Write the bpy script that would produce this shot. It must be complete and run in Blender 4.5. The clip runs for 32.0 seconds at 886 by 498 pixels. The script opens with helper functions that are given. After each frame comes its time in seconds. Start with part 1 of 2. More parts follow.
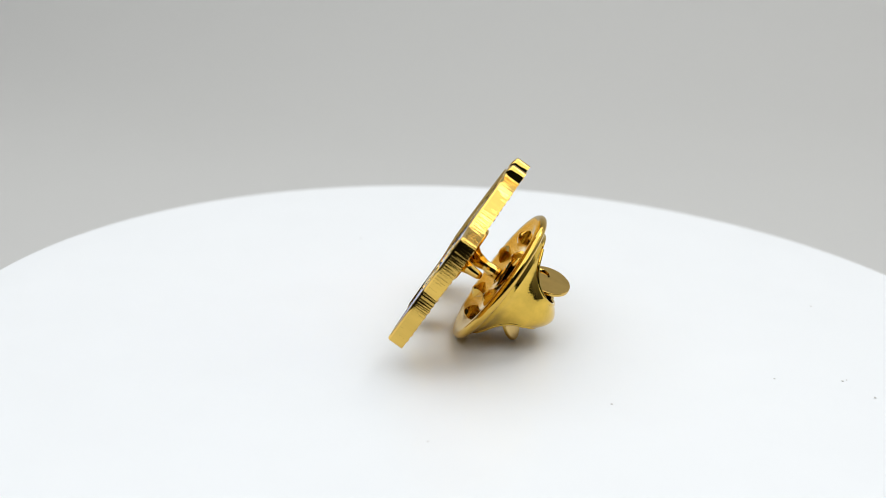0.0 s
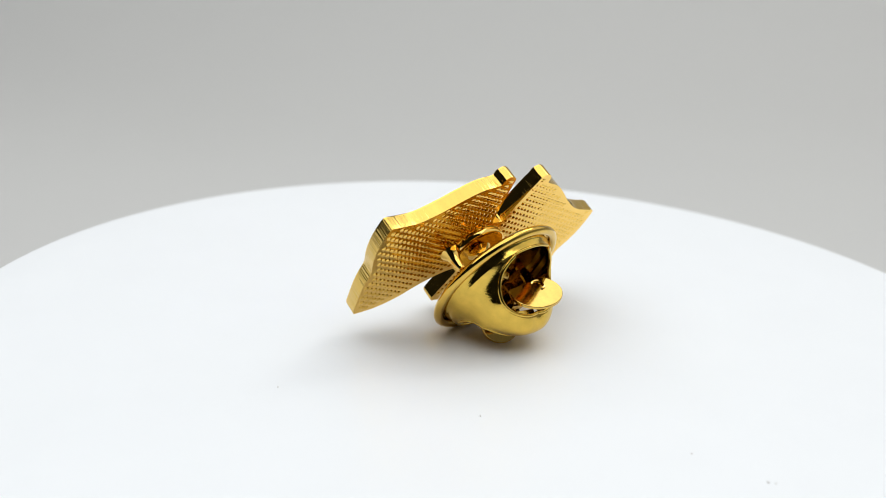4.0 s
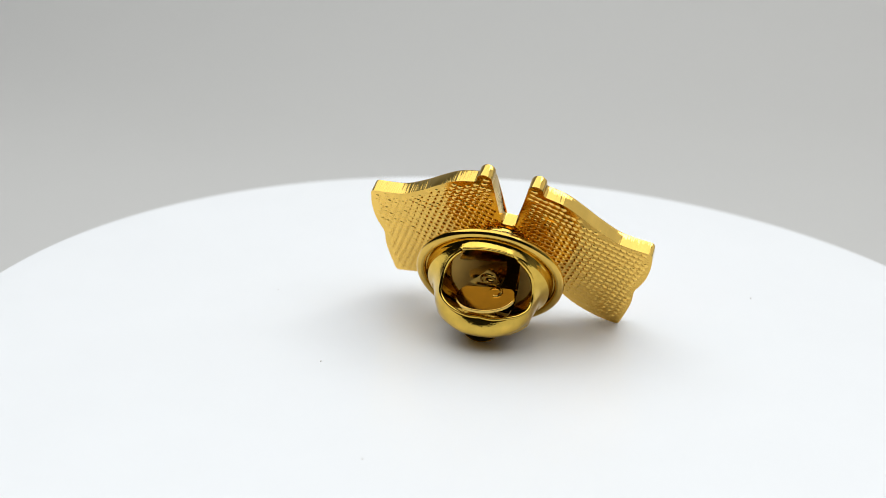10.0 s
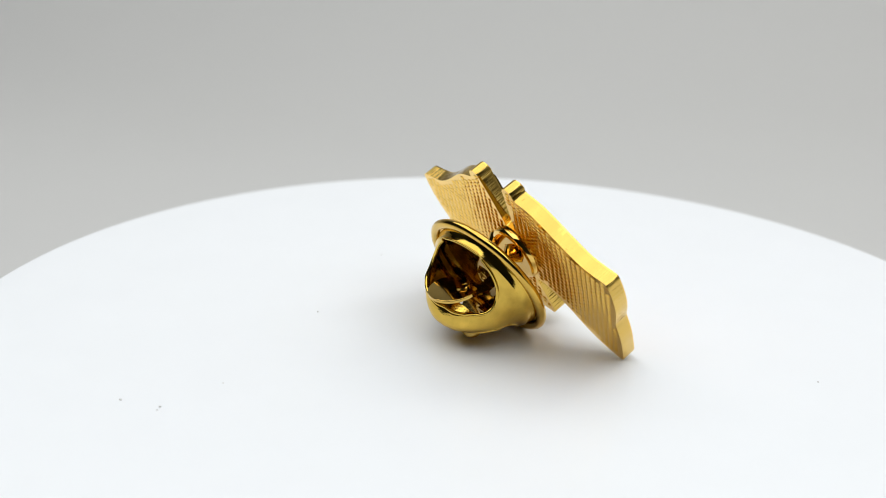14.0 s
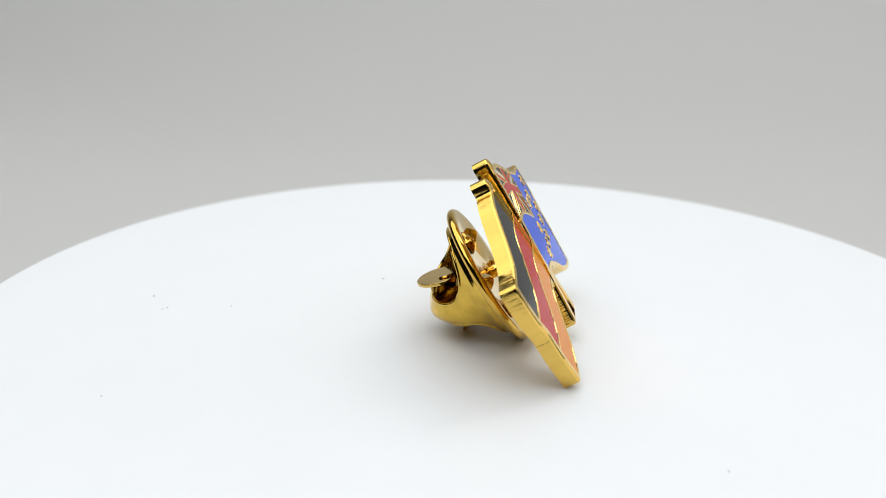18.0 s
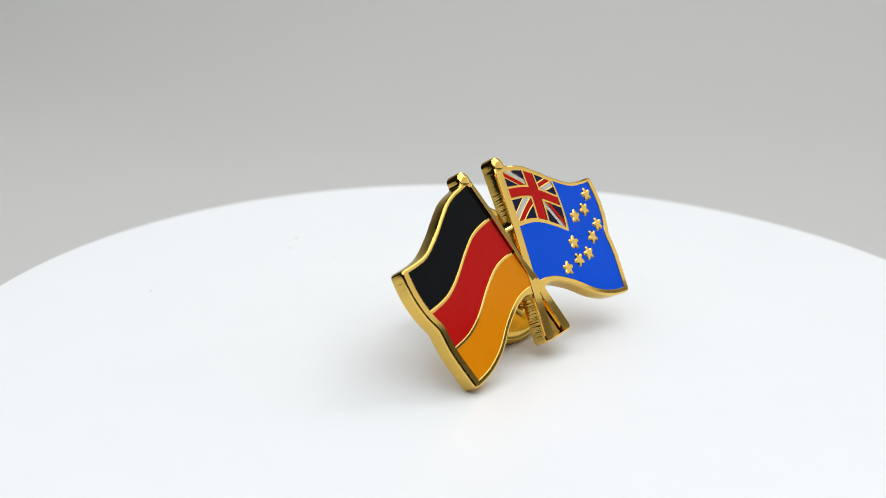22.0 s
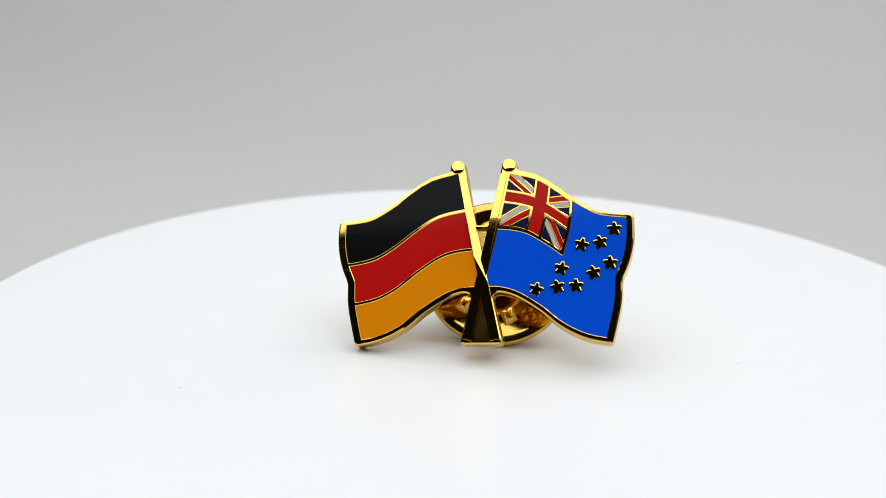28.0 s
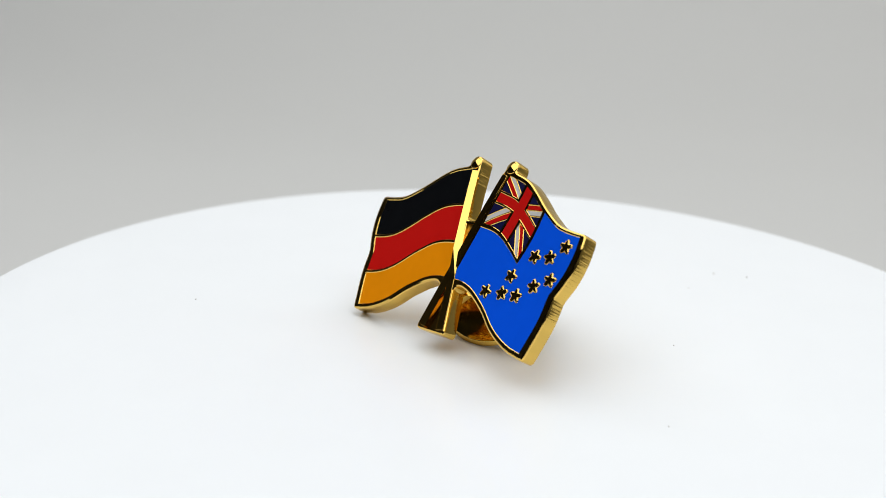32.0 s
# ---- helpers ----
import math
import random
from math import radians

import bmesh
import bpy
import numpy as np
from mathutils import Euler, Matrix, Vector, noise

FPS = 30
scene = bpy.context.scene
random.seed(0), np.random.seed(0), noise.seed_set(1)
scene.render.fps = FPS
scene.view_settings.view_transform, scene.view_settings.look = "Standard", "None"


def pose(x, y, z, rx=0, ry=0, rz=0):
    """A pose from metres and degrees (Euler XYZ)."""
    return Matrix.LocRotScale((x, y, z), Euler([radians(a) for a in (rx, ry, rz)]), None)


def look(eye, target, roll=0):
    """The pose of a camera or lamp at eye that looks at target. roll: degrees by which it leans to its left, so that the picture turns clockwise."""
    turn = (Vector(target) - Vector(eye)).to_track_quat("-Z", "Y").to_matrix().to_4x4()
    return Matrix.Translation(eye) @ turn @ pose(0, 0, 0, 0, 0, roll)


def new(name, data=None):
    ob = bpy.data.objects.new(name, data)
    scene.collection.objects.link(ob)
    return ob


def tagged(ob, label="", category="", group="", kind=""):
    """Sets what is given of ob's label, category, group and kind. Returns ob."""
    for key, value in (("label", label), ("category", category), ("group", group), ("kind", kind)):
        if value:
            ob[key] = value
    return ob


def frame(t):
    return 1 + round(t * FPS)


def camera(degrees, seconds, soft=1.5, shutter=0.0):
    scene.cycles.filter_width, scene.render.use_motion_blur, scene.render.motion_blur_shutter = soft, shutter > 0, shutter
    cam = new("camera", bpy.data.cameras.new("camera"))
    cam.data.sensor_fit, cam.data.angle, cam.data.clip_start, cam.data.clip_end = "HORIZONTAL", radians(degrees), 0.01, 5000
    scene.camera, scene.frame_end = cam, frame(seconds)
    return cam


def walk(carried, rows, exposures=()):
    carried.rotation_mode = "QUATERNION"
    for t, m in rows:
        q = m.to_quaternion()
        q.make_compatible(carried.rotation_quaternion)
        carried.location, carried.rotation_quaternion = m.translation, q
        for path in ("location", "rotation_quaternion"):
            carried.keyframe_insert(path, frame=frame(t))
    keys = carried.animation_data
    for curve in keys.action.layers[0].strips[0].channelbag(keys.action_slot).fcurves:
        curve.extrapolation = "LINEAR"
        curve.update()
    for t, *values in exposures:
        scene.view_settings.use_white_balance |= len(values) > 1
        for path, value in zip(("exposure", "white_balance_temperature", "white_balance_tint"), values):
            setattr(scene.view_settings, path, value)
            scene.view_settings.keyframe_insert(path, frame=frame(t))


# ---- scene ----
# A small enamel lapel pin turns on a white motorised display platter; the camera stands still.
MM = 0.001
SPIN = -9.6794            # degrees a second, clockwise from above
SLANT = -25               # turn of the side softbox in its own plane
EL, AZ0, LEAN = 31.556, 170.565, 7.982   # tilt of the badge face, its heading at the start, its turn in its own plane

cam = camera(43.25, 32.0, soft=0.3)
# a small aperture: the far rim of the platter is a little soft
cam.data.dof.use_dof, cam.data.dof.focus_distance, cam.data.dof.aperture_fstop = True, 0.0940, 38
eye = Vector((0, -90.66, 38.96)) * MM
yaw, pitch = radians(-2.829), radians(19.236)
ahead = Vector((math.sin(yaw) * math.cos(pitch), math.cos(yaw) * math.cos(pitch), -math.sin(pitch)))
STAND = look(eye, eye + ahead, 2.103)
walk(cam, [(0, STAND), (32, STAND)], exposures=[(0, 0.0), (32, 0.0)])

# ---- light ----
world = bpy.data.worlds.new("world")
scene.world = world
world.use_nodes = True
world.node_tree.nodes["Background"].inputs[0].default_value = (0.5, 0.5, 0.5, 1)
world.node_tree.nodes["Background"].inputs[1].default_value = 0.02


def area_lamp(name, m, sx, sy, watts, colour=(1, 1, 1)):
    data = bpy.data.lights.new(name, "AREA")
    data.shape, data.size, data.size_y, data.energy, data.color = "RECTANGLE", sx, sy, watts, colour
    ob = new(name, data)
    ob.matrix_world = m
    return ob


# a softbox hangs flat over the platter, turned a little; a slanting softbox on the right; a small lamp on the backdrop
area_lamp("softbox_lamp", pose(-0.073, 0.026, 0.35, 0, 0, 4), 0.66, 0.645, 2.48, (0.962, 0.988, 1.0))
area_lamp("side_lamp", look((0.45, -0.03, 0.469), (0.0, -0.03, 0.469)) @ pose(0, 0, 0, 0, 0, SLANT), 1.05, 0.45, 1.02, (0.98, 0.99, 1.0))
area_lamp("backdrop_lamp", look((0.34, 0.30, 0.52), (0.25, 0.46, 0.0)), 0.30, 0.16, 0.70, (1.0, 0.995, 0.97))


# ---- materials ----
def material(name, colour, rough=0.5, metal=0.0, coat=0.0, vary=0.06, scale=900.0, bump=0.0, bump_scale=6000.0,
             rough_vary=0.0, spec=0.5, stretch=(1, 1, 1), patch=False):
    """A procedural surface: two scales of noise on colour and gloss, and fine relief. Scales are per metre."""
    m = bpy.data.materials.new(name)
    m.use_nodes = True
    nt = m.node_tree
    b = nt.nodes["Principled BSDF"]
    b.inputs["Metallic"].default_value = metal
    b.inputs["Coat Weight"].default_value = coat
    b.inputs["Coat Roughness"].default_value = 0.04
    b.inputs["Specular IOR Level"].default_value = spec
    if metal:
        b.inputs["Specular Tint"].default_value = (1.0, 1.0, 0.95, 1)
    tc = nt.nodes.new("ShaderNodeTexCoord")
    mp = nt.nodes.new("ShaderNodeMapping")
    mp.inputs["Scale"].default_value = stretch
    nt.links.new(tc.outputs["Object"], mp.inputs["Vector"])

    def noise_at(s, detail):
        n = nt.nodes.new("ShaderNodeTexNoise")
        n.inputs["Scale"].default_value, n.inputs["Detail"].default_value = s, detail
        nt.links.new(mp.outputs["Vector"], n.inputs["Vector"])
        return n
    big, fine = noise_at(scale * 0.2, 3), noise_at(scale, 4)
    add = nt.nodes.new("ShaderNodeMath")
    add.operation = "ADD"
    nt.links.new(big.outputs["Fac"], add.inputs[0])
    nt.links.new(fine.outputs["Fac"], add.inputs[1])
    ramp = nt.nodes.new("ShaderNodeMapRange")
    ramp.inputs["From Min"].default_value, ramp.inputs["From Max"].default_value = 0.6, 1.4
    ramp.inputs["To Min"].default_value, ramp.inputs["To Max"].default_value = 1 - vary, 1 + vary
    nt.links.new(add.outputs[0], ramp.inputs["Value"])
    mul = nt.nodes.new("ShaderNodeVectorMath")
    mul.operation = "MULTIPLY"
    mul.inputs[0].default_value = colour
    nt.links.new(ramp.outputs["Result"], mul.inputs[1])
    nt.links.new(mul.outputs["Vector"], b.inputs["Base Color"])
    rr = nt.nodes.new("ShaderNodeMapRange")
    rr.inputs["From Min"].default_value, rr.inputs["From Max"].default_value = 0.6, 1.4
    rr.inputs["To Min"].default_value, rr.inputs["To Max"].default_value = max(0.02, rough - rough_vary), rough + rough_vary
    nt.links.new(add.outputs[0], rr.inputs["Value"])
    nt.links.new(rr.outputs["Result"], b.inputs["Roughness"])
    if bump:
        bp = nt.nodes.new("ShaderNodeBump")
        bp.inputs["Strength"].default_value, bp.inputs["Distance"].default_value = min(1.0, bump), 0.00004 * max(1.0, bump)
        g = noise_at(bump_scale, 2)
        nt.links.new(g.outputs["Fac"], bp.inputs["Height"])
        if patch:
            # the marks come and go along the surface
            pn = nt.nodes.new("ShaderNodeTexNoise")
            pn.inputs["Scale"].default_value, pn.inputs["Detail"].default_value = 420, 1
            nt.links.new(tc.outputs["Object"], pn.inputs["Vector"])
            pr = nt.nodes.new("ShaderNodeMapRange")
            pr.inputs["From Min"].default_value, pr.inputs["From Max"].default_value = 0.40, 0.60
            pr.inputs["To Min"].default_value, pr.inputs["To Max"].default_value = 0.10, min(1.0, bump)
            nt.links.new(pn.outputs["Fac"], pr.inputs["Value"])
            nt.links.new(pr.outputs["Result"], bp.inputs["Strength"])
        nt.links.new(bp.outputs["Normal"], b.inputs["Normal"])
    return m


GOLD = (0.87, 0.57, 0.14)
gold = material("polished_gold", GOLD, 0.045, 1.0, vary=0.05, rough_vary=0.02, bump=0.02, bump_scale=1500)
gold_edge = material("brushed_gold_edge", (0.71, 0.465, 0.105), 0.085, 1.0, vary=0.12, rough_vary=0.04, bump=1.7, bump_scale=5500,
                     stretch=(1, 1, 0.04), patch=True)
gold_sunk = material("pitted_gold", (0.89, 0.57, 0.14), 0.30, 1.0, vary=0.1, rough_vary=0.08, bump=0.9, bump_scale=5000)
gold_low = material("speckled_gold", (0.86, 0.52, 0.12), 0.09, 1.0, vary=0.1, rough_vary=0.05, bump=0.35, bump_scale=6000)
brass = material("worn_brass", (0.71, 0.47, 0.085), 0.075, 1.0, vary=0.24, rough_vary=0.065, bump=0.22, bump_scale=5200)
# brass darkened in its colour, for the shade inside the enclosed clutch
brass_shaded = material("shaded_brass", (0.52, 0.32, 0.075), 0.06, 1.0, vary=0.10, rough_vary=0.06, bump=0.15, bump_scale=1500)
brass_wing = material("satin_brass", (0.66, 0.43, 0.105), 0.08, 1.0, vary=0.16, rough_vary=0.05, bump=0.16, bump_scale=900)
brass_face = material("bright_brass", (0.70, 0.45, 0.09), 0.09, 1.0, vary=0.12, rough_vary=0.03, bump=0.06, bump_scale=2600)
black = material("black_enamel", (0.005, 0.0055, 0.0065), 0.10, vary=0.10, rough_vary=0.02, spec=0.08)
red = material("red_enamel", (0.56, 0.009, 0.007), 0.10, vary=0.04, rough_vary=0.02, spec=0.08)
amber = material("amber_enamel", (0.85, 0.27, 0.003), 0.10, vary=0.04, rough_vary=0.02, spec=0.08)
blue = material("blue_enamel", (0.003, 0.092, 0.79), 0.10, vary=0.03, rough_vary=0.02, spec=0.08)
navy = material("navy_enamel", (0.010, 0.010, 0.050), 0.10, vary=0.05, rough_vary=0.02, spec=0.08)
white = material("white_enamel", (0.62, 0.60, 0.58), 0.14, vary=0.04, spec=0.10)
platter_white = material("white_platter_plastic", (0.865, 0.88, 0.895), 0.30, vary=0.012, scale=150, bump=0.02, bump_scale=1500)
grey_paper = material("grey_backdrop_paper", (0.56, 0.555, 0.54), 0.9, vary=0.015, scale=12, bump=0.05, bump_scale=900)
pale_wall = material("pale_wall_paint", (0.62, 0.61, 0.59), 0.8, vary=0.03, scale=20)
dark_wall = material("dark_wall_paint", (0.020, 0.019, 0.018), 0.9, vary=0.08, scale=20)
dust = material("dust_grain", (0.66, 0.64, 0.62), 0.9, vary=0.2)
gold_back = material("gold_back", (0.90, 0.575, 0.125), 0.14, 1.0, vary=0.06, rough_vary=0.04, bump=0.2, bump_scale=2200)


# ---- mesh helpers (all shapes in millimetres) ----
def part(name, bm, mat, parent=None, label="", m=None, smooth=False, bow=False):
    """One mesh object from a bmesh drawn in millimetres, under parent."""
    if bow:
        xs = [v.co.x for v in bm.verts]
        for x in range(math.ceil(min(xs)), math.floor(max(xs)) + 1):
            bmesh.ops.bisect_plane(bm, geom=bm.verts[:] + bm.edges[:] + bm.faces[:], plane_co=(x, 0, 0), plane_no=(1, 0, 0))
        ys = [v.co.y for v in bm.verts]
        for y in range(max(4, math.ceil(min(ys))), math.floor(max(ys)) + 1):
            bmesh.ops.bisect_plane(bm, geom=bm.verts[:] + bm.edges[:] + bm.faces[:], plane_co=(0, y, 0), plane_no=(0, 1, 0))
        for v in bm.verts:
            v.co.z += dome(v.co.x, v.co.y)
    bmesh.ops.recalc_face_normals(bm, faces=bm.faces[:])
    bmesh.ops.scale(bm, vec=(MM, MM, MM), verts=bm.verts[:])
    me = bpy.data.meshes.new(name)
    bm.to_mesh(me)
    bm.free()
    for x in (mat if isinstance(mat, (list, tuple)) else [mat]):
        me.materials.append(x)
    if smooth:
        me.shade_smooth()
        me.set_sharp_from_angle(angle=radians(50 if smooth is True else smooth))
    ob = new(name, me)
    if parent:
        ob.parent = parent
    if m is not None:
        ob.matrix_local = m
    if label:
        ob["label"] = label
    return ob


def spline(points, n=10):
    """A smooth run through control points (Catmull-Rom), ends included."""
    p = [Vector(q) for q in points]
    p = [2 * p[0] - p[1]] + p + [2 * p[-1] - p[-2]]
    out = []
    for i in range(1, len(p) - 2):
        for k in range(n):
            t = k / n
            out.append(0.5 * (2 * p[i] + (p[i + 1] - p[i - 1]) * t + (2 * p[i - 1] - 5 * p[i] + 4 * p[i + 1] - p[i + 2]) * t * t
                              + (3 * p[i] - p[i - 1] - 3 * p[i + 1] + p[i + 2]) * t ** 3))
    return out + [p[-2]]


def along(run, s):
    """The point at share s of a run, by its length."""
    lengths = [0.0]
    for a, b in zip(run, run[1:]):
        lengths.append(lengths[-1] + (b - a).length)
    d = max(0.0, min(1.0, s)) * lengths[-1]
    for i in range(len(run) - 1):
        if d <= lengths[i + 1]:
            w = (d - lengths[i]) / max(1e-9, lengths[i + 1] - lengths[i])
            return run[i].lerp(run[i + 1], w)
    return run[-1]


def inset(loop, d):
    """A closed loop moved inward by d (outward where d < 0)."""
    n = len(loop)
    turn = sum(loop[i - 1].x * loop[i].y - loop[i].x * loop[i - 1].y for i in range(n))
    sign = 1 if turn > 0 else -1
    out = []
    for i in range(n):
        a, b = (loop[i] - loop[i - 1]).normalized(), (loop[(i + 1) % n] - loop[i]).normalized()
        na, nb = Vector((-a.y, a.x)) * sign, Vector((-b.y, b.x)) * sign
        mid = na + nb
        if mid.length < 0.3:
            mid = na
        mid.normalize()
        out.append(loop[i] + mid * (d / max(0.5, mid.dot(na))))
    return out


def clean(loop, gap=0.03):
    out = []
    for q in loop:
        if not out or (q - out[-1]).length > gap:
            out.append(q.copy())
    while len(out) > 3 and (out[0] - out[-1]).length < gap:
        out.pop()
    return out


def ring(bm, loop, z):
    return [bm.verts.new((q.x, q.y, z)) for q in loop]


def bridge(bm, a, b, mat=0):
    for i in range(len(a)):
        f = bm.faces.new((a[i - 1], a[i], b[i], b[i - 1]))
        f.material_index = mat


def fill(bm, rings, mat=0):
    """Fills the area inside the first ring and outside the others."""
    edges = []
    for r in rings:
        for i in range(len(r)):
            edges.append(bm.edges.get((r[i - 1], r[i])) or bm.edges.new((r[i - 1], r[i])))
    done = bmesh.ops.triangle_fill(bm, use_beauty=True, use_dissolve=False, edges=edges)
    for g in done["geom"]:
        if isinstance(g, bmesh.types.BMFace):
            g.material_index = mat


def slab(loop, z0, z1, round_by=0.0):
    """A flat piece with a softened upper edge."""
    bm = bmesh.new()
    low, high = ring(bm, loop, z0), ring(bm, loop, z1 - round_by)
    bridge(bm, low, high)
    if round_by:
        mid = ring(bm, inset(loop, round_by * 0.35), z1 - round_by * 0.3)
        top = ring(bm, inset(loop, round_by), z1)
        bridge(bm, high, mid)
        bridge(bm, mid, top)
        high = top
    fill(bm, [high])
    fill(bm, [low])
    return bm


def lathe(profile, n=64, cap=True):
    """A body turned about z from (radius, height) pairs."""
    bm = bmesh.new()
    rows = []
    for r, z in profile:
        if r < 1e-6:
            rows.append([bm.verts.new((0, 0, z))])
        else:
            rows.append([bm.verts.new((r * math.cos(2 * math.pi * k / n), r * math.sin(2 * math.pi * k / n), z)) for k in range(n)])
    for a, b in zip(rows, rows[1:]):
        if len(a) == 1 and len(b) == 1:
            continue
        for k in range(n):
            quad = [a[k % len(a)], a[(k + 1) % len(a)], b[(k + 1) % len(b)], b[k % len(b)]]
            bm.faces.new(list(dict.fromkeys(quad)))
    return bm


def tube(run, radius, closed=False, sides=8):
    """A round wire along a run of points."""
    bm = bmesh.new()
    rows = []
    n = len(run)
    up = Vector((0.123, 0.31, 1)).normalized()
    for i, q in enumerate(run):
        a = run[(i + 1) % n] if closed or i < n - 1 else q
        b = run[i - 1] if closed or i else q
        d = (a - b).normalized()
        s = d.cross(up).normalized()
        w = s.cross(d)
        rows.append([bm.verts.new(q + radius * (math.cos(2 * math.pi * k / sides) * s + math.sin(2 * math.pi * k / sides) * w)) for k in range(sides)])
    for i in range(n if closed else n - 1):
        a, b = rows[i], rows[(i + 1) % n]
        for k in range(sides):
            bm.faces.new((a[k], a[(k + 1) % sides], b[(k + 1) % sides], b[k]))
    if not closed:
        bm.faces.new(rows[0])
        bm.faces.new(rows[-1])
    return bm


# ---- the set: table, grey backdrop and plain walls that close the place ----
def box(x0, x1, y0, y1, z0, z1):
    bm = bmesh.new()
    bmesh.ops.create_cube(bm, size=1, matrix=Matrix.LocRotScale(((x0 + x1) / 2, (y0 + y1) / 2, (z0 + z1) / 2), None, (x1 - x0, y1 - y0, z1 - z0)))
    return bm


def setting():
    # one sheet of paper that lies on the table and sweeps up behind the platter
    bm = bmesh.new()
    side = [(-105, -45), (260, -45)]
    side += [(260 + 240 * math.sin(a), 195 - 240 * math.cos(a)) for a in np.linspace(0.1, math.pi / 2, 16)] + [(500, 690)]
    for th in (0.0, -3.0):
        row = [[bm.verts.new((x, y + (th if z > 0 else 0) * -1, z + th)) for y, z in side] for x in (-700, 700)]
        for i in range(len(side) - 1):
            bm.faces.new((row[0][i], row[0][i + 1], row[1][i + 1], row[1][i]))
    tagged(part("backdrop", bm, grey_paper, smooth=True), "seamless light grey paper sweep behind the platter", "backdrop", kind="structure")
    tagged(part("floor", box(-760, 760, -760, 560, -80, -52), dark_wall), "plain dark table surface under the paper", "floor", kind="structure")
    tagged(part("wall_west", box(-740, -702, -740, 560, -50, 1100), dark_wall), "plain dark wall", "wall", kind="structure")
    tagged(part("wall_east", box(702, 740, -740, 560, -50, 1100), pale_wall), "plain pale wall", "wall", kind="structure")
    tagged(part("wall_south", box(-700, 700, -740, -702, -50, 1100), dark_wall), "plain dark wall", "wall", kind="structure")
    tagged(part("wall_north", box(-700, 700, 510, 548, -50, 1100), pale_wall), "plain pale wall behind the paper", "wall", kind="structure")
    tagged(part("ceiling", box(-740, 740, -740, 560, 1102, 1130), dark_wall), "plain dark ceiling", "ceiling", kind="structure")


# ---- the turning platter ----
PLATTER_R = 47.9
PLATTER_Z = -0.20
TILT = Matrix.Rotation(radians(-0.6351), 4, "X") @ Matrix.Rotation(radians(0.9253), 4, "Y")


def turntable():
    base = tagged(new("turntable"), "round white plastic display turntable with a smooth top", "turntable")
    m = Matrix.Translation(Vector((0.029, 0.208, PLATTER_Z)) * MM) @ TILT
    r = PLATTER_R
    prof = [(0, 0)] + [(r * k / 12, 0) for k in range(1, 12)] + [(r - 0.6, 0)]
    prof += [(r - 0.6 + 0.6 * math.sin(a), -0.6 + 0.6 * math.cos(a)) for a in np.linspace(0.2, math.pi / 2, 7)]
    prof += [(r, -5.2), (r - 0.6, -6), (0, -6)]
    part("platter", lathe(prof, 160), platter_white, base, "smooth matt white disc", m, True)
    part("base", lathe([(0, -7), (38, -7), (39, -8), (40, -43), (39, -44.8), (0, -44.8)], 96), platter_white, base, "white drum under the disc", None, True)
    part("spindle", lathe([(0, -5.5), (6, -5.5), (6, -7.5), (0, -7.5)], 32), platter_white, base)
    # a few grains of dust on the disc
    rnd = random.Random(4)
    for x, y, s in DUST:
        bm = bmesh.new()
        bmesh.ops.create_icosphere(bm, subdivisions=1, radius=s * 0.75)
        for v in bm.verts:
            v.co = Vector((v.co.x * rnd.uniform(0.6, 1.4), v.co.y * rnd.uniform(0.6, 1.4), v.co.z * 0.6))
        z = PLATTER_Z - 0.01615 * x - 0.01125 * y
        part("dust_grain", bm, dust, base, "", Matrix.Translation(Vector((x, y, z + s * 0.3)) * MM))
    return base


DUST = ((9.6, -12.7, 0.13), (31.0, -8.0, 0.16), (29.2, -5.2, 0.14), (29.6, -4.9, 0.10), (23.5, -5.7, 0.11), (-4.0, -20.8, 0.10), (-14.6, 23.4, 0.12), (30.9, 12.1, 0.11))


# ---- the lapel pin ----
KNOB = Vector((2.19, 10.56))
KNOB_R = 0.44
TOP = spline([(2.2, 10.1), (4.45, 9.5), (6.1, 8.44), (7.45, 7.42), (9.3, 6.32), (10.75, 6.0), (12.22, 5.88)])
OUT = spline([(12.22, 5.88), (12.25, 4.2), (11.95, 2.45), (11.27, 0.75)]) + spline([(11.27, 0.75), (11.15, -1.4), (10.47, -4.45)])[1:]
BOTTOM = spline([(10.47, -4.45), (8.5, -4.02), (6.6, -3.08), (4.85, -1.68), (2.95, -0.52), (1.5, -0.08), (0.1, -0.02)])[::-1]
HOIST = spline([(2.2, 10.1), (1.2, 5.0), (0.1, -0.02)])
THICK = 1.4
BOW = 0.0011               # the badge is very slightly domed across its width
BEND = 0.0030              # and its pole tops lean back


def dome(x, y):
    """How far the badge's face lies above its middle plane at a point."""
    return 0.06 - BOW * x * x - BEND * max(0.0, y - 4.0) ** 2


def flag_at(s, t):
    """A point of the waving flag: s from the pole to the fly, t from its top to its bottom edge."""
    a, b, c, d = along(TOP, s), along(BOTTOM, s), along(HOIST, t), along(OUT, t)
    corner = TOP[0].lerp(TOP[-1], s) * (1 - t) + BOTTOM[0].lerp(BOTTOM[-1], s) * t
    return a.lerp(b, t) + c.lerp(d, s) - corner


def cell(corners, n=9):
    """A closed loop on the flag through straight runs in (s, t)."""
    out = []
    for i, (a, b) in enumerate(corners):
        a2, b2 = corners[(i + 1) % len(corners)]
        out += [flag_at(a + (a2 - a) * k / n, b + (b2 - b) * k / n) for k in range(n)]
    return clean(out)


def inside(x, y, loop):
    odd = False
    for a, b in zip(loop, loop[1:] + loop[:1]):
        if (a.y > y) != (b.y > y) and x < (b.x - a.x) * (y - a.y) / (b.y - a.y) + a.x:
            odd = not odd
    return odd


def mirrored(loop):
    return [Vector((-q.x, q.y)) for q in loop][::-1]


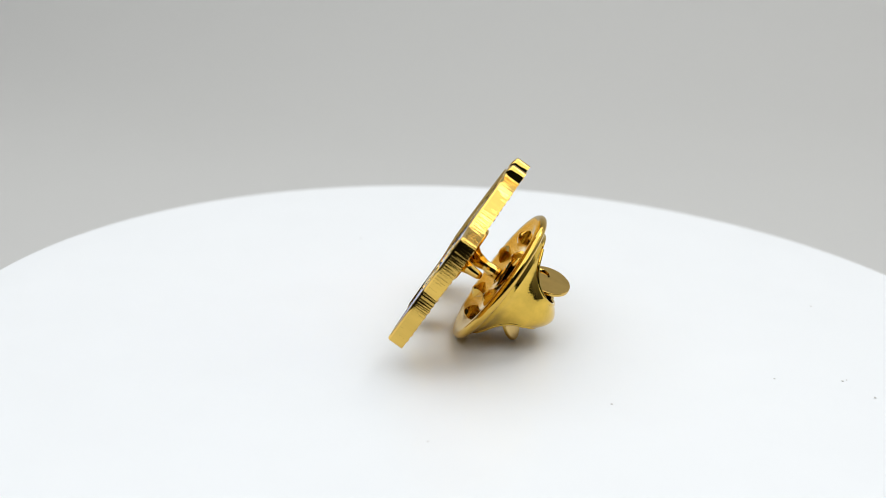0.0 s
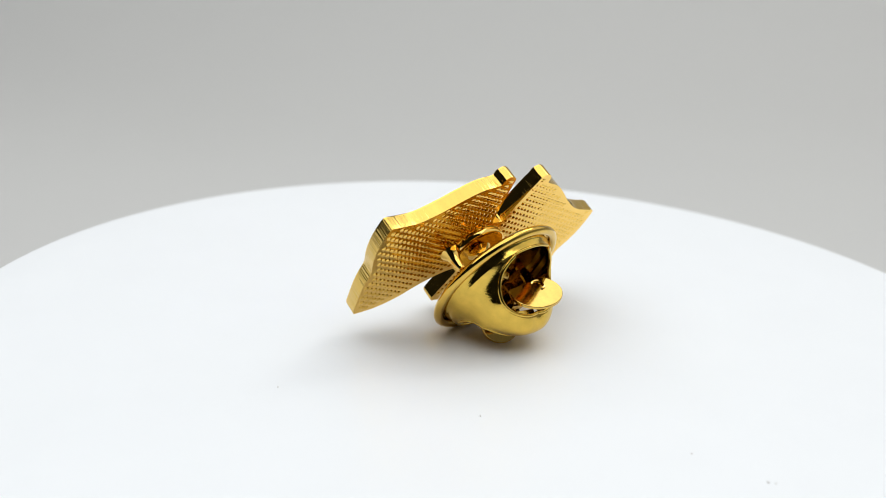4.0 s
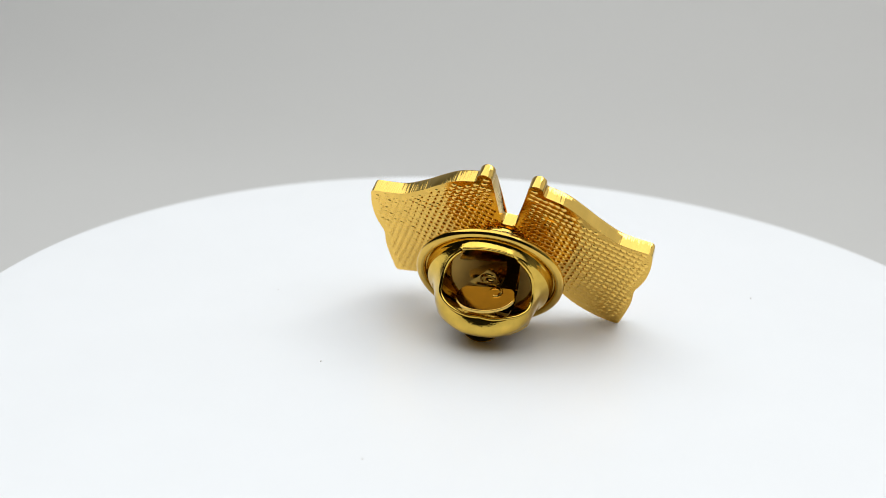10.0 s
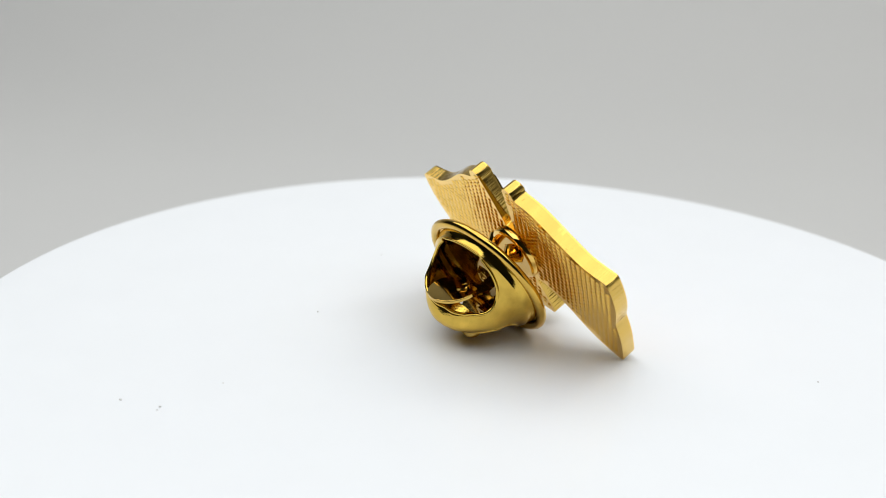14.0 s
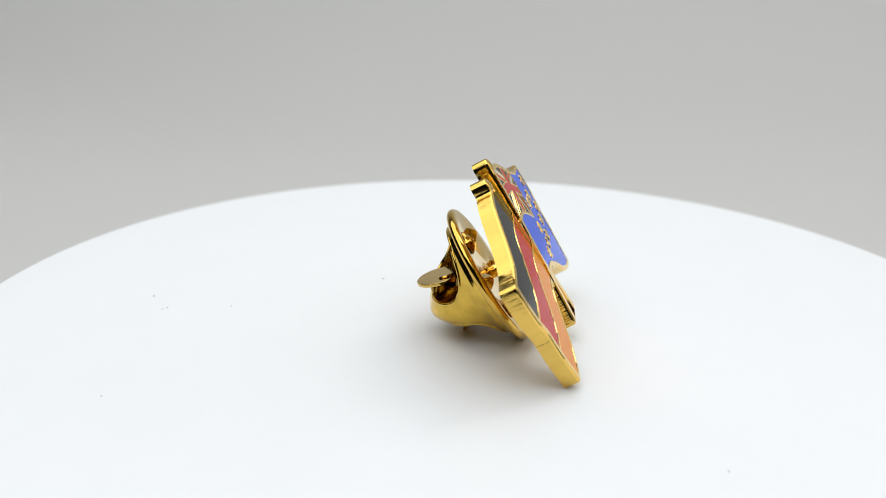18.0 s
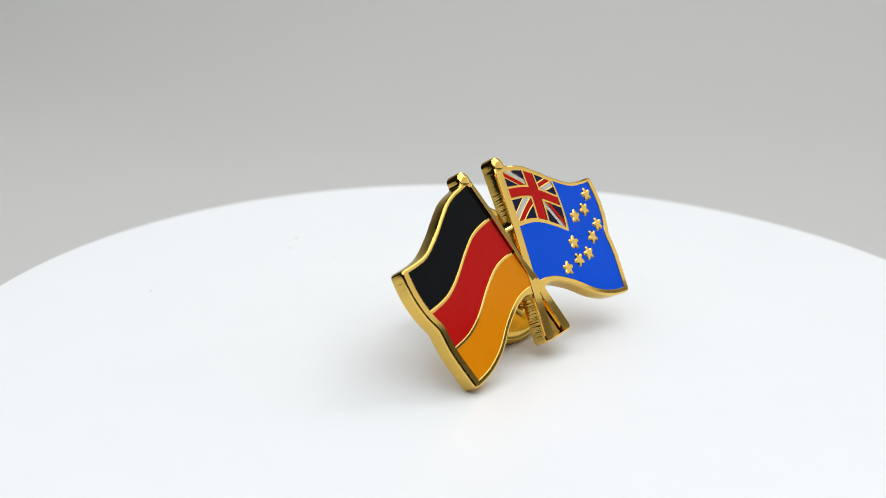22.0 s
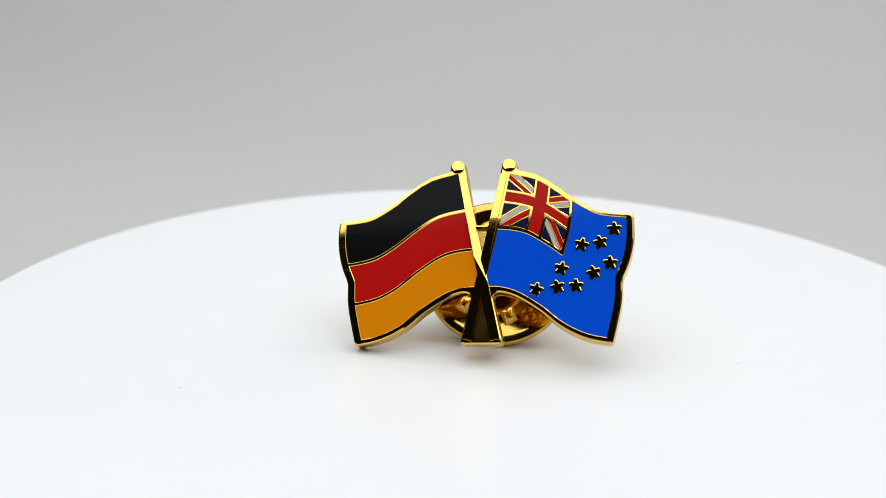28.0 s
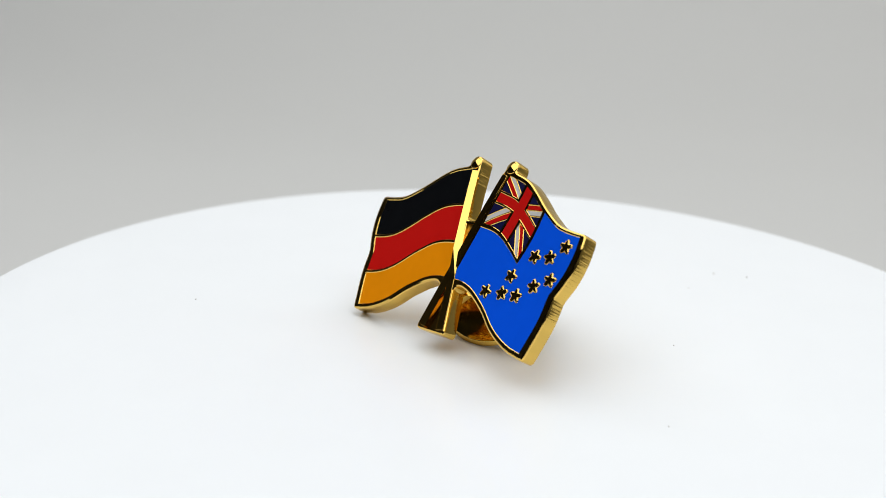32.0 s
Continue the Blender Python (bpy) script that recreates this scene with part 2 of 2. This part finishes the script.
def soften(loop, step=0.11, rounds=5):
    """The loop in even steps, its corners a little rounded."""
    run = loop + [loop[0]]
    total = sum((b - a).length for a, b in zip(run, run[1:]))
    n = int(total / step)
    out, i, done = [], 0, 0.0
    for k in range(n):
        d = total * k / n
        while done + (run[i + 1] - run[i]).length < d:
            done += (run[i + 1] - run[i]).length
            i += 1
        out.append(run[i].lerp(run[i + 1], (d - done) / (run[i + 1] - run[i]).length))
    for _ in range(rounds):
        out = [out[k - 1] * 0.25 + out[k] * 0.5 + out[(k + 1) % n] * 0.25 for k in range(n)]
    return out


def bare_outline():
    right = []
    # up the inner side of the pole, round the knob, then along the flag
    pole = (KNOB - Vector((0, 0))).normalized()
    side = Vector((-pole.y, pole.x))
    start = KNOB + side * 0.40 - pole * 0.55
    foot = Vector((0.82, 5.2))
    right += [Vector((0, 5.2)), Vector((0.4, 5.2))]
    right += [foot.lerp(start, k / 8) for k in range(0, 9)]
    a0 = math.atan2(*(start - KNOB).yx)
    a1 = math.atan2(*(TOP[2] - KNOB).yx) - 0.15
    a0 = a0 % (2 * math.pi)
    a1 = a1 % (2 * math.pi) - 2 * math.pi
    right += [KNOB + KNOB_R * Vector((math.cos(a0 + (a1 - a0) * k / 22), math.sin(a0 + (a1 - a0) * k / 22))) for k in range(1, 23)]
    right += [q for q in TOP[3:]] + OUT[1:] + BOTTOM[::-1][1:-9]
    right += [Vector((0.60, -0.42)), Vector((1.0, -2.2)), Vector((1.52, -4.4))]
    return clean(right + [Vector((-q.x, q.y)) for q in right[::-1][:-1]], 0.02)


def outline(grow=0.0):
    """The badge's outline, grown outward and with rounded corners."""
    bare = soften(bare_outline(), 0.06, 1)
    if not grow:
        return soften(bare)
    ground = np.array([(q.x, q.y) for q in bare])
    moved = [q for q in inset(bare, -grow) if np.hypot(ground[:, 0] - q.x, ground[:, 1] - q.y).min() > grow * 0.97]
    return soften(clean(moved, 0.03))


def union_cells():
    """The enamel cells of the small cross flag in the canton, as loops by colour."""
    s0, s1, t0, t1 = 0.016, 0.518, 0.026, 0.458

    def m(a, b):
        return s0 + (s1 - s0) * a, t0 + (t1 - t0) * b
    cells = []
    ca, cb, w, h = 0.52, 0.44, 0.088, 0.088
    top, low, lf, rt = cb - h, cb + h, ca - w, ca + w
    cells.append(("red", [m(lf, 0), m(rt, 0), m(rt, top), m(1, top), m(1, low), m(rt, low), m(rt, 1), m(lf, 1), m(lf, low), m(0, low), m(0, top), m(lf, top)]))
    g = 0.05
    for sx, sy, first in ((-1, -1, "red"), (1, -1, "white"), (-1, 1, "white"), (1, 1, "red")):
        x0 = ca + sx * (w + g)
        y0 = cb + sy * (h + g)
        x1, y1 = (0.0 if sx < 0 else 1.0), (0.0 if sy < 0 else 1.0)

        def q(p, r):
            return m(x0 + (x1 - x0) * p, y0 + (y1 - y0) * r)
        second = "white" if first == "red" else "red"
        cells.append(("navy", [q(0.43, 0), q(1, 0), q(1, 0.57)]))
        cells.append((first, [q(0.05, 0.0), q(0.33, 0.0), q(1, 0.67), q(1, 0.95)]))
        cells.append((second, [q(0.0, 0.05), q(0.0, 0.33), q(0.67, 1), q(0.95, 1)]))
        cells.append(("navy", [q(0, 0.43), q(0, 1), q(0.57, 1)]))
    return [(c, cell(k, 5)) for c, k in cells]


def star_loop(x, y, r, turn):
    out = []
    for k in range(10):
        rr = r if k % 2 == 0 else r * 0.60
        a = turn + math.pi / 2 + k * math.pi / 5
        if k % 2 == 0:
            out += [Vector((x + f * rr * math.cos(a + e), y + f * rr * math.sin(a + e))) for e, f in ((-0.32, 0.83), (-0.17, 0.94), (0.0, 0.98), (0.17, 0.94), (0.32, 0.83))]
        else:
            out.append(Vector((x + rr * math.cos(a), y + rr * math.sin(a))))
    return out


STARS = ((10.88, 4.82), (9.72, 3.72), (8.22, 3.55), (10.52, 1.98), (9.17, 1.2), (6.56, 1.6), (7.75, 0.13), (6.24, 0.05), (4.49, -0.11))


def lapel_pin():
    pin = tagged(new("lapel_pin"), "gold-plated lapel pin of two crossed enamel flags with a butterfly clutch", "lapel pin")
    stripes = []
    for k, mat in enumerate((black, red, amber)):
        a, b = k / 3 + (0.012 if k == 0 else 0.014), (k + 1) / 3 - (0.024 if k == 2 else 0.014)
        # the stripes' joints run a little lower at the fly than at the pole
        fa, fb = a + 0.016 * (k > 0), b + 0.016 * (k < 2)
        stripes.append((mat, mirrored(cell([(0.0, a), (0.96, fa), (0.96, fb), (0.0, b)], 24))))
    field = cell([(0.548, 0.012), (0.965, 0.012), (0.965, 0.974), (0.008, 0.974), (0.008, 0.500), (0.548, 0.486)], 24)
    jack = union_cells()
    holes = [c for _, c in stripes] + [field] + [c for _, c in jack]
    # sunk wedges between the poles, above and below the crossing
    wedges = [[(0, 1.95), (0.50, 5.1), (-0.50, 5.1)], [(0, -0.95), (-0.80, -4.46), (0.80, -4.46)]]
    wedges = [clean([Vector(w[i]).lerp(Vector(w[(i + 1) % 3]), k / 5) for i in range(3) for k in range(5)]) for w in wedges]

    bm = bmesh.new()
    rim = outline(0.24)
    r_low, r_high = ring(bm, rim, -THICK), ring(bm, rim, -0.20)
    r_mid, r_top = ring(bm, inset(rim, 0.05), -0.06), ring(bm, inset(rim, 0.17), 0.0)
    bridge(bm, r_low, r_high, 1)
    bridge(bm, r_high, r_mid)
    bridge(bm, r_mid, r_top)
    tops = [r_top]
    for h in holes:
        big = ring(bm, inset(h, -0.05), 0.0)
        mid, deep = ring(bm, h, -0.04), ring(bm, h, -0.16)
        bridge(bm, big, mid)
        bridge(bm, mid, deep)
        fill(bm, [deep])
        tops.append(big)
    for h in wedges:
        big, deep = ring(bm, h, 0.0), ring(bm, inset(h, 0.05), -0.32)
        bridge(bm, big, deep)
        fill(bm, [deep], 3 if h is wedges[0] else 4)
        tops.append(big)
    fill(bm, tops)
    fill(bm, [r_low], 2)
    plate = part("badge_plate", bm, [gold, gold_edge, gold_back, gold_sunk, gold_low], pin, "polished gold plate with brushed edges and a waffled back", None, 25, True)

    part("black_stripe", slab(stripes[0][1], -0.17, -0.035, 0.01), black, plate, "black enamel stripe", None, False, True)
    part("red_stripe", slab(stripes[1][1], -0.17, -0.035, 0.01), red, plate, "red enamel stripe", None, False, True)
    part("gold_stripe", slab(stripes[2][1], -0.17, -0.035, 0.01), amber, plate, "golden yellow enamel stripe", None, False, True)
    part("blue_field", slab(field, -0.17, -0.035, 0.01), blue, plate, "bright blue enamel field", None, False, True)
    mats = {"red": red, "white": white, "navy": navy}
    for c, loop in jack:
        part("canton_cell", slab(loop, -0.17, -0.03, 0.0), mats[c], plate, c + " enamel cell of the canton", None, False, True)
    for i, (x, y) in enumerate(STARS):
        part("star", slab(star_loop(x, y, 0.68, 0.3 * math.sin(i * 2.1)), -0.12, 0.05, 0.11), gold, plate, "small raised gold star", None, False, True)

    # waffle of small raised dots on the back, in rows that lean against the badge
    bm = bmesh.new()
    edge = inset(outline(), 0.16)
    rnd = random.Random(7)
    c, sn, step = math.cos(radians(17.2)), math.sin(radians(17.2)), 0.56
    for i in range(-30, 31):
        for j in range(-30, 31):
            x, y = (i * c - j * sn) * step, (i * sn + j * c) * step
            if not inside(x, y, edge) or math.hypot(x - CLUTCH_AT[0], y - CLUTCH_AT[1]) < 2.85:
                continue
            z = -THICK + dome(x, y)
            ra, rb, hh = 0.31 * rnd.uniform(0.92, 1.08), 0.23 * rnd.uniform(0.9, 1.1), 0.10 * rnd.uniform(0.8, 1.15)
            rows = []
            for f, d in ((1.0, -0.01), (0.74, 0.46), (0.38, 0.90)):
                rows.append([bm.verts.new((x + f * (ra * math.cos(t) * c - rb * math.sin(t) * sn), y + f * (ra * math.cos(t) * sn + rb * math.sin(t) * c), z - d * hh))
                             for t in (math.pi * k / 4 for k in range(8))])
            for p, q in zip(rows, rows[1:]):
                for k in range(8):
                    bm.faces.new((p[k - 1], p[k], q[k], q[k - 1]))
            bm.faces.new(rows[-1])
    tagged(part("back_dots", bm, gold_back, plate, "rows of small raised gold dots", None, True), kind="stuff")

    # poles cross over the middle; each ends in a knob above and a square foot below
    pole = KNOB.normalized()
    side = Vector((-pole.y, pole.x))
    for sgn in (1, -1):
        a, b, w = KNOB - pole * 0.8 + side * 0.26, -pole * 4.40 + side * 0.26, 0.30
        loop = [a + side * w, b + side * (w + 0.12), b - side * (w + 0.12), a - side * w]
        if sgn < 0:
            loop = mirrored(loop)
        bm = slab(clean([loop[i].lerp(loop[(i + 1) % 4], k / 6) for i in range(4) for k in range(6)]), -0.05, 0.05 + 0.006 * sgn, 0.02)
        for v in bm.verts:
            # above the crossing the tricolour's pole slopes a little towards the gap between the poles
            if v.co.z > 0 and sgn < 0:
                upper = max(0.0, min(1.0, (v.co.y - 0.8) / 1.6))
                v.co.z -= upper * (0.38 * (Vector((-v.co.x, v.co.y)).dot(side) - 0.26) - 0.05)
        part("flag_pole", bm, gold, pin, "polished gold flag pole", None, False, True)
        prof = [(0.57 * k, 0.11 * (1 - k * k)) for k in np.linspace(0, 1, 12)] + [(0.59, -0.05), (0.59, -0.5)]
        seat = dome(KNOB.x, KNOB.y)
        part("pole_knob", lathe(prof, 40), gold, pin, "domed gold knob", Matrix.Translation(Vector((KNOB.x * sgn, KNOB.y, seat + 0.01)) * MM) @ Matrix.Rotation(radians(-10), 4, "X"), True)

    # fixings on the back
    cx, cy = CLUTCH_AT
    at = Matrix.Translation(Vector((cx, cy, -THICK)) * MM) @ Matrix.Rotation(math.pi, 4, "X")
    part("solder_pad", lathe([(0, 0.46), (1.6, 0.46), (2.2, 0.52), (2.5, 0.52), (2.62, 0.42), (2.66, -0.05), (0, -0.05)], 40), gold, pin, "round gold pad on the back", at, True)
    part("pin_post", lathe([(0, 4.15), (0.18, 4.12), (0.35, 4.02), (0.45, 3.86), (0.48, 3.68), (0.4, 3.5), (0.5, 3.35), (0.56, 3.1), (0.57, 2.5), (0.50, 2.2), (0.47, 1.95), (0.52, 1.7), (0.62, 1.3), (0.72, 0.95), (1.0, 0.6), (1.2, 0.4), (0, 0.4)], 24), gold, pin, "gold post with a rounded tip", at, True)
    spur = at @ Matrix.Translation(Vector((3.0, 0.3, 0)) * MM)
    part("spur", lathe([(0, 2.12), (0.22, 2.06), (0.33, 1.92), (0.38, 1.7), (0.47, 1.0), (0.6, 0.5), (0.85, 0.18), (1.0, -0.05), (0, -0.05)], 16), gold, pin, "short gold spur", spur, True)
    clutch(pin)
    return pin


CLUTCH_AT = (0.45, 2.38)
CLUTCH_AT_BACK = (0.618, 2.336, -4.70)
CLUTCH_TIP = (-2.013, 6.275)
RIM = 6.44


# the folded shell from rim to crown: radius across, height, width above on either side; then width below
SHELL = spline([Vector(q) for q in ((5.25, 0.92, 5.0, 5.0), (4.72, 1.6, 3.3, 2.6), (4.38, 2.5, 2.3, 1.35), (4.05, 3.5, 1.75, 1.0),
                                     (3.4, 4.55, 1.5, 1.05), (2.4, 5.35, 1.35, 1.2), (1.2, 5.85, 1.25, 1.2), (0.0, 5.97, 1.2, 1.2))], 40)
BELOW = spline([Vector((w, 0)) for w in (5.0, 2.9, 1.75, 1.3, 1.15, 1.2, 1.3, 1.35)], 40)


def shell_point(k, q, lift=0.0):
    i = min(len(SHELL) - 1, int(round(min(k, 2 - k) * (len(SHELL) - 1))))
    ru, h, near, far = SHELL[i]
    up = near if k <= 1 else far
    y = q * (BELOW[i].x if q > 0 else up)
    x = (ru + lift) * math.sqrt(max(0.0, 1 - (y / max(ru, 4.3)) ** 2)) * (1 if k <= 1 else -1)
    drop = 1.1 * (1 - math.cos(1.4 * q)) * max(0.0, 1 - abs(1 - k) / 0.55) ** 0.6
    return Vector((x, y + 0.15 * min(k, 2 - k), h - drop))


def clutch(pin):
    """The butterfly clutch: a round face with dimples, a folded shell open on two sides, and two squeeze wings."""
    # its body sits a little askew on the post; the wings and springs inside keep straight
    m = Matrix.Translation(Vector(CLUTCH_AT_BACK) * MM) @ pose(0, 0, 0, CLUTCH_TIP[0], CLUTCH_TIP[1], 0) @ Matrix.Rotation(math.pi, 4, "X")
    inner = m.inverted() @ Matrix.Translation(Vector((0.45, 2.38, -4.45)) * MM) @ Matrix.Rotation(math.pi, 4, "X")
    r = RIM
    prof = [(0.7, 0.05), (2.2, 0.0), (4.2, -0.05), (5.4, -0.18), (r - 0.42, -0.26), (r - 0.2, -0.20), (r - 0.04, -0.02), (r, 0.14), (r - 0.04, 0.3), (r - 0.2, 0.47), (r - 0.42, 0.54), (r - 0.64, 0.50), (r - 0.78, 0.34), (r - 0.84, 0.06), (4.2, 0.12), (0.7, 0.30), (0.7, 0.05)]
    body = part("clutch", lathe(prof, 96), brass_face, pin, "worn brass butterfly clutch with a rolled rim", m, True)
    # the plate's darkness is the clutch's inner shade, painted in
    part("inner_plate", lathe([(0.7, 0.32), (4.9, 0.32), (4.95, 0.40), (0.7, 0.44), (0.7, 0.32)], 64), brass_shaded, body, "inner plate of the clutch, its shade put into the colour", None, True)
    # stamped pyramids on the face
    for k in range(6):
        a = radians(60 * k + 15)
        bm = bmesh.new()
        rows = []
        for f, d in ((1.0, 0.06), (0.80, -0.22), (0.48, -0.52), (0.16, -0.68)):
            rows.append([bm.verts.new((f * x + 0.12 * (1 - f), f * y, d)) for x, y in ((-0.95, -0.6), (-0.15, -0.66), (0.65, -0.78), (0.86, -0.1), (0.95, 0.6), (0.2, 0.66), (-0.6, 0.8), (-0.8, 0.1))])
        for p, q in zip(rows, rows[1:]):
            for i in range(8):
                bm.faces.new((p[i - 1], p[i], q[i], q[i - 1]))
        bm.faces.new(rows[-1])
        part("dimple", bm, brass_face, body, "", Matrix.Translation(Vector((3.9 * math.cos(a), 3.9 * math.sin(a), 0.04)) * MM) @ Matrix.Rotation(a, 4, "Z"), True)
    # the skirt that joins shell and rim
    skirt = lathe([(5.5, 0.10), (5.5, 0.34), (5.40, 0.46), (5.32, 0.66), (5.25, 1.02), (5.05, 1.02), (5.08, 0.6), (5.2, 0.10), (5.5, 0.10)], 96)
    part("skirt", skirt, brass, body, "flared foot of the shell", None, True)
    # shell with thickness
    bm = bmesh.new()
    nk, nq = 96, 20
    layers = []
    for lift in (0.0, -0.26):
        grid = []
        for i in range(nk + 1):
            row = []
            for j in range(nq + 1):
                p = shell_point(2 * i / nk, 2 * j / nq - 1, lift)
                p.z += lift * max(0.0, 1 - abs(1 - 2 * i / nk) / 0.4) + 0.1
                row.append(bm.verts.new(p))
            grid.append(row)
        layers.append(grid)
        for i in range(nk):
            for j in range(nq):
                bm.faces.new((grid[i][j], grid[i + 1][j], grid[i + 1][j + 1], grid[i][j + 1]))
    a, b = layers
    for j in (0, nq):
        for i in range(nk):
            bm.faces.new((a[i][j], a[i + 1][j], b[i + 1][j], b[i][j]))
    part("shell", bm, brass, body, "folded brass shell open on two sides", None, True)
    for sgn in (-1, 1):
        lip = [shell_point(2 * i / 60, sgn, -0.13) + Vector((0, 0, 0.1 - 0.13 * max(0.0, 1 - abs(1 - 2 * i / 60) / 0.4))) for i in range(1, 60)]
        part("lip", tube(lip, 0.16), brass, body, "rounded shell edge", None, True)
        arc = [Vector((5.15 * math.cos(a), sgn * 5.15 * math.sin(a), 1.06)) for a in np.linspace(radians(66), radians(114), 24)]
        part("lip", tube(arc, 0.13), brass, body, "rounded shell edge", None, True)
    # squeeze wings: oval tabs on bent arms
    for sgn, tip_y, tip_z, lean, half in ((1, 2.5, 5.95, 15, 2.5), (-1, 3.75, 4.75, 40, 2.1)):
        loop = []
        for k in range(40):
            t = 2 * math.pi * k / 40
            # an oval cut straight at its inner end, where the arm leaves it
            loop.append(Vector((half * math.cos(t), max(-1.25, 2.0 * math.sin(t)) - 2.0)))
        bm = slab(loop, -0.13, 0.13, 0.06)
        w = Matrix.Translation(Vector((-0.5 if sgn > 0 else 0.0, -sgn * tip_y, tip_z)) * MM) @ Matrix.Rotation(radians(90 + sgn * lean), 4, "X")
        w = inner @ w @ pose(0, 0, 0, 0, 11, 0)
        part("wing", bm, brass_wing, body, "flat oval brass squeeze wing", w)
        # a lanced tongue, curled up out of the wing
        curl = [Vector((-0.7 - 0.55 * math.cos(a), -2.6 + 0.55 * math.sin(a), 0.14 + 0.08 * math.cos(0.9 * a))) for a in np.linspace(-2.6, 1.6, 26)]
        part("curl", tube(curl, 0.10, False, 6), brass_wing, body, "curled cut in the wing", w, True)
        run = [Vector((x, -sgn * y, z)) for x, y, z in ((-0.9, tip_y - 1.0, tip_z - 2.0), (-1.6, 1.3, 2.9), (-1.9, 1.1, 1.9), (-1.9, 1.1, 0.5))]
        arm = bmesh.new()
        pts = spline([Vector(q) for q in run], 5)
        rows = []
        for i, p in enumerate(pts):
            wide = 0.75 - 0.25 * i / len(pts)
            rows.append([arm.verts.new(p + Vector((x, y, 0))) for x, y in ((-wide, -0.1), (wide, -0.1), (wide, 0.1), (-wide, 0.1))])
        for p, q in zip(rows, rows[1:]):
            for k in range(4):
                arm.faces.new((p[k], p[(k + 1) % 4], q[(k + 1) % 4], q[k]))
        arm.faces.new(rows[0])
        arm.faces.new(rows[-1])
        # the arm's darker brass also carries the shade of the interior
        part("spring_arm", arm, brass_shaded, body, "bent brass spring arm", inner)
    # the ledge inside the crown
    ledge = [Vector(q) for q in ((-2.9, -1.0), (2.9, -1.0), (2.5, 0.1), (1.5, 0.95), (-1.5, 0.95), (-2.5, 0.1))]
    ledge = clean([ledge[i].lerp(ledge[(i + 1) % 6], k / 4) for i in range(6) for k in range(4)])
    part("ledge", slab(ledge, -0.12, 0.12, 0.05), brass, body, "inner brass ledge of the crown", inner @ pose(0, 1.35 * MM, 4.5 * MM, 82, 0, 0))
    # a flat spring plate with a folded corner, pressed against the post
    lobe = spline([(-0.55, 0.7), (-0.75, -0.4), (-0.2, -1.5), (0.9, -2.05), (2.4, -2.5), (3.2, -2.3), (3.3, -0.8), (3.1, 0.9), (1.6, 1.0), (0.4, 1.05), (-0.55, 0.7)], 5)[:-1]
    part("spring_plate", slab(lobe, -0.10, 0.10, 0.05), brass_wing, body, "flat brass spring plate", inner @ pose(0, 0, 0.80 * MM, 6, 5, 0))
    collar = lathe([(0.56, 0.85), (0.7, 0.92), (0.86, 0.85), (0.98, 0.6), (1.05, 0.3), (0.8, 0.3), (0.56, 0.7), (0.56, 0.85)], 28)
    part("collar", collar, brass, body, "brass collar round the post", inner, True)


PIN_AT = Matrix.Translation(Vector((-4.781, 0.852, 5.655)) * MM) @ pose(0, 0, 0, 0, 0, AZ0 + 90) @ pose(0, 0, 0, 90 - EL, 0, 0) @ pose(0, 0, 0, 0, 0, LEAN)

setting()
disc = turntable()
pin = lapel_pin()


def motions():
    """The platter and the pin on it turn steadily about the upright axis."""
    times = [k * 0.5 for k in range(65)]
    walk(disc, [(t, pose(0, 0, 0, 0, 0, SPIN * t)) for t in times])
    walk(pin, [(t, pose(0, 0, 0, 0, 0, SPIN * t) @ PIN_AT) for t in times])


motions()
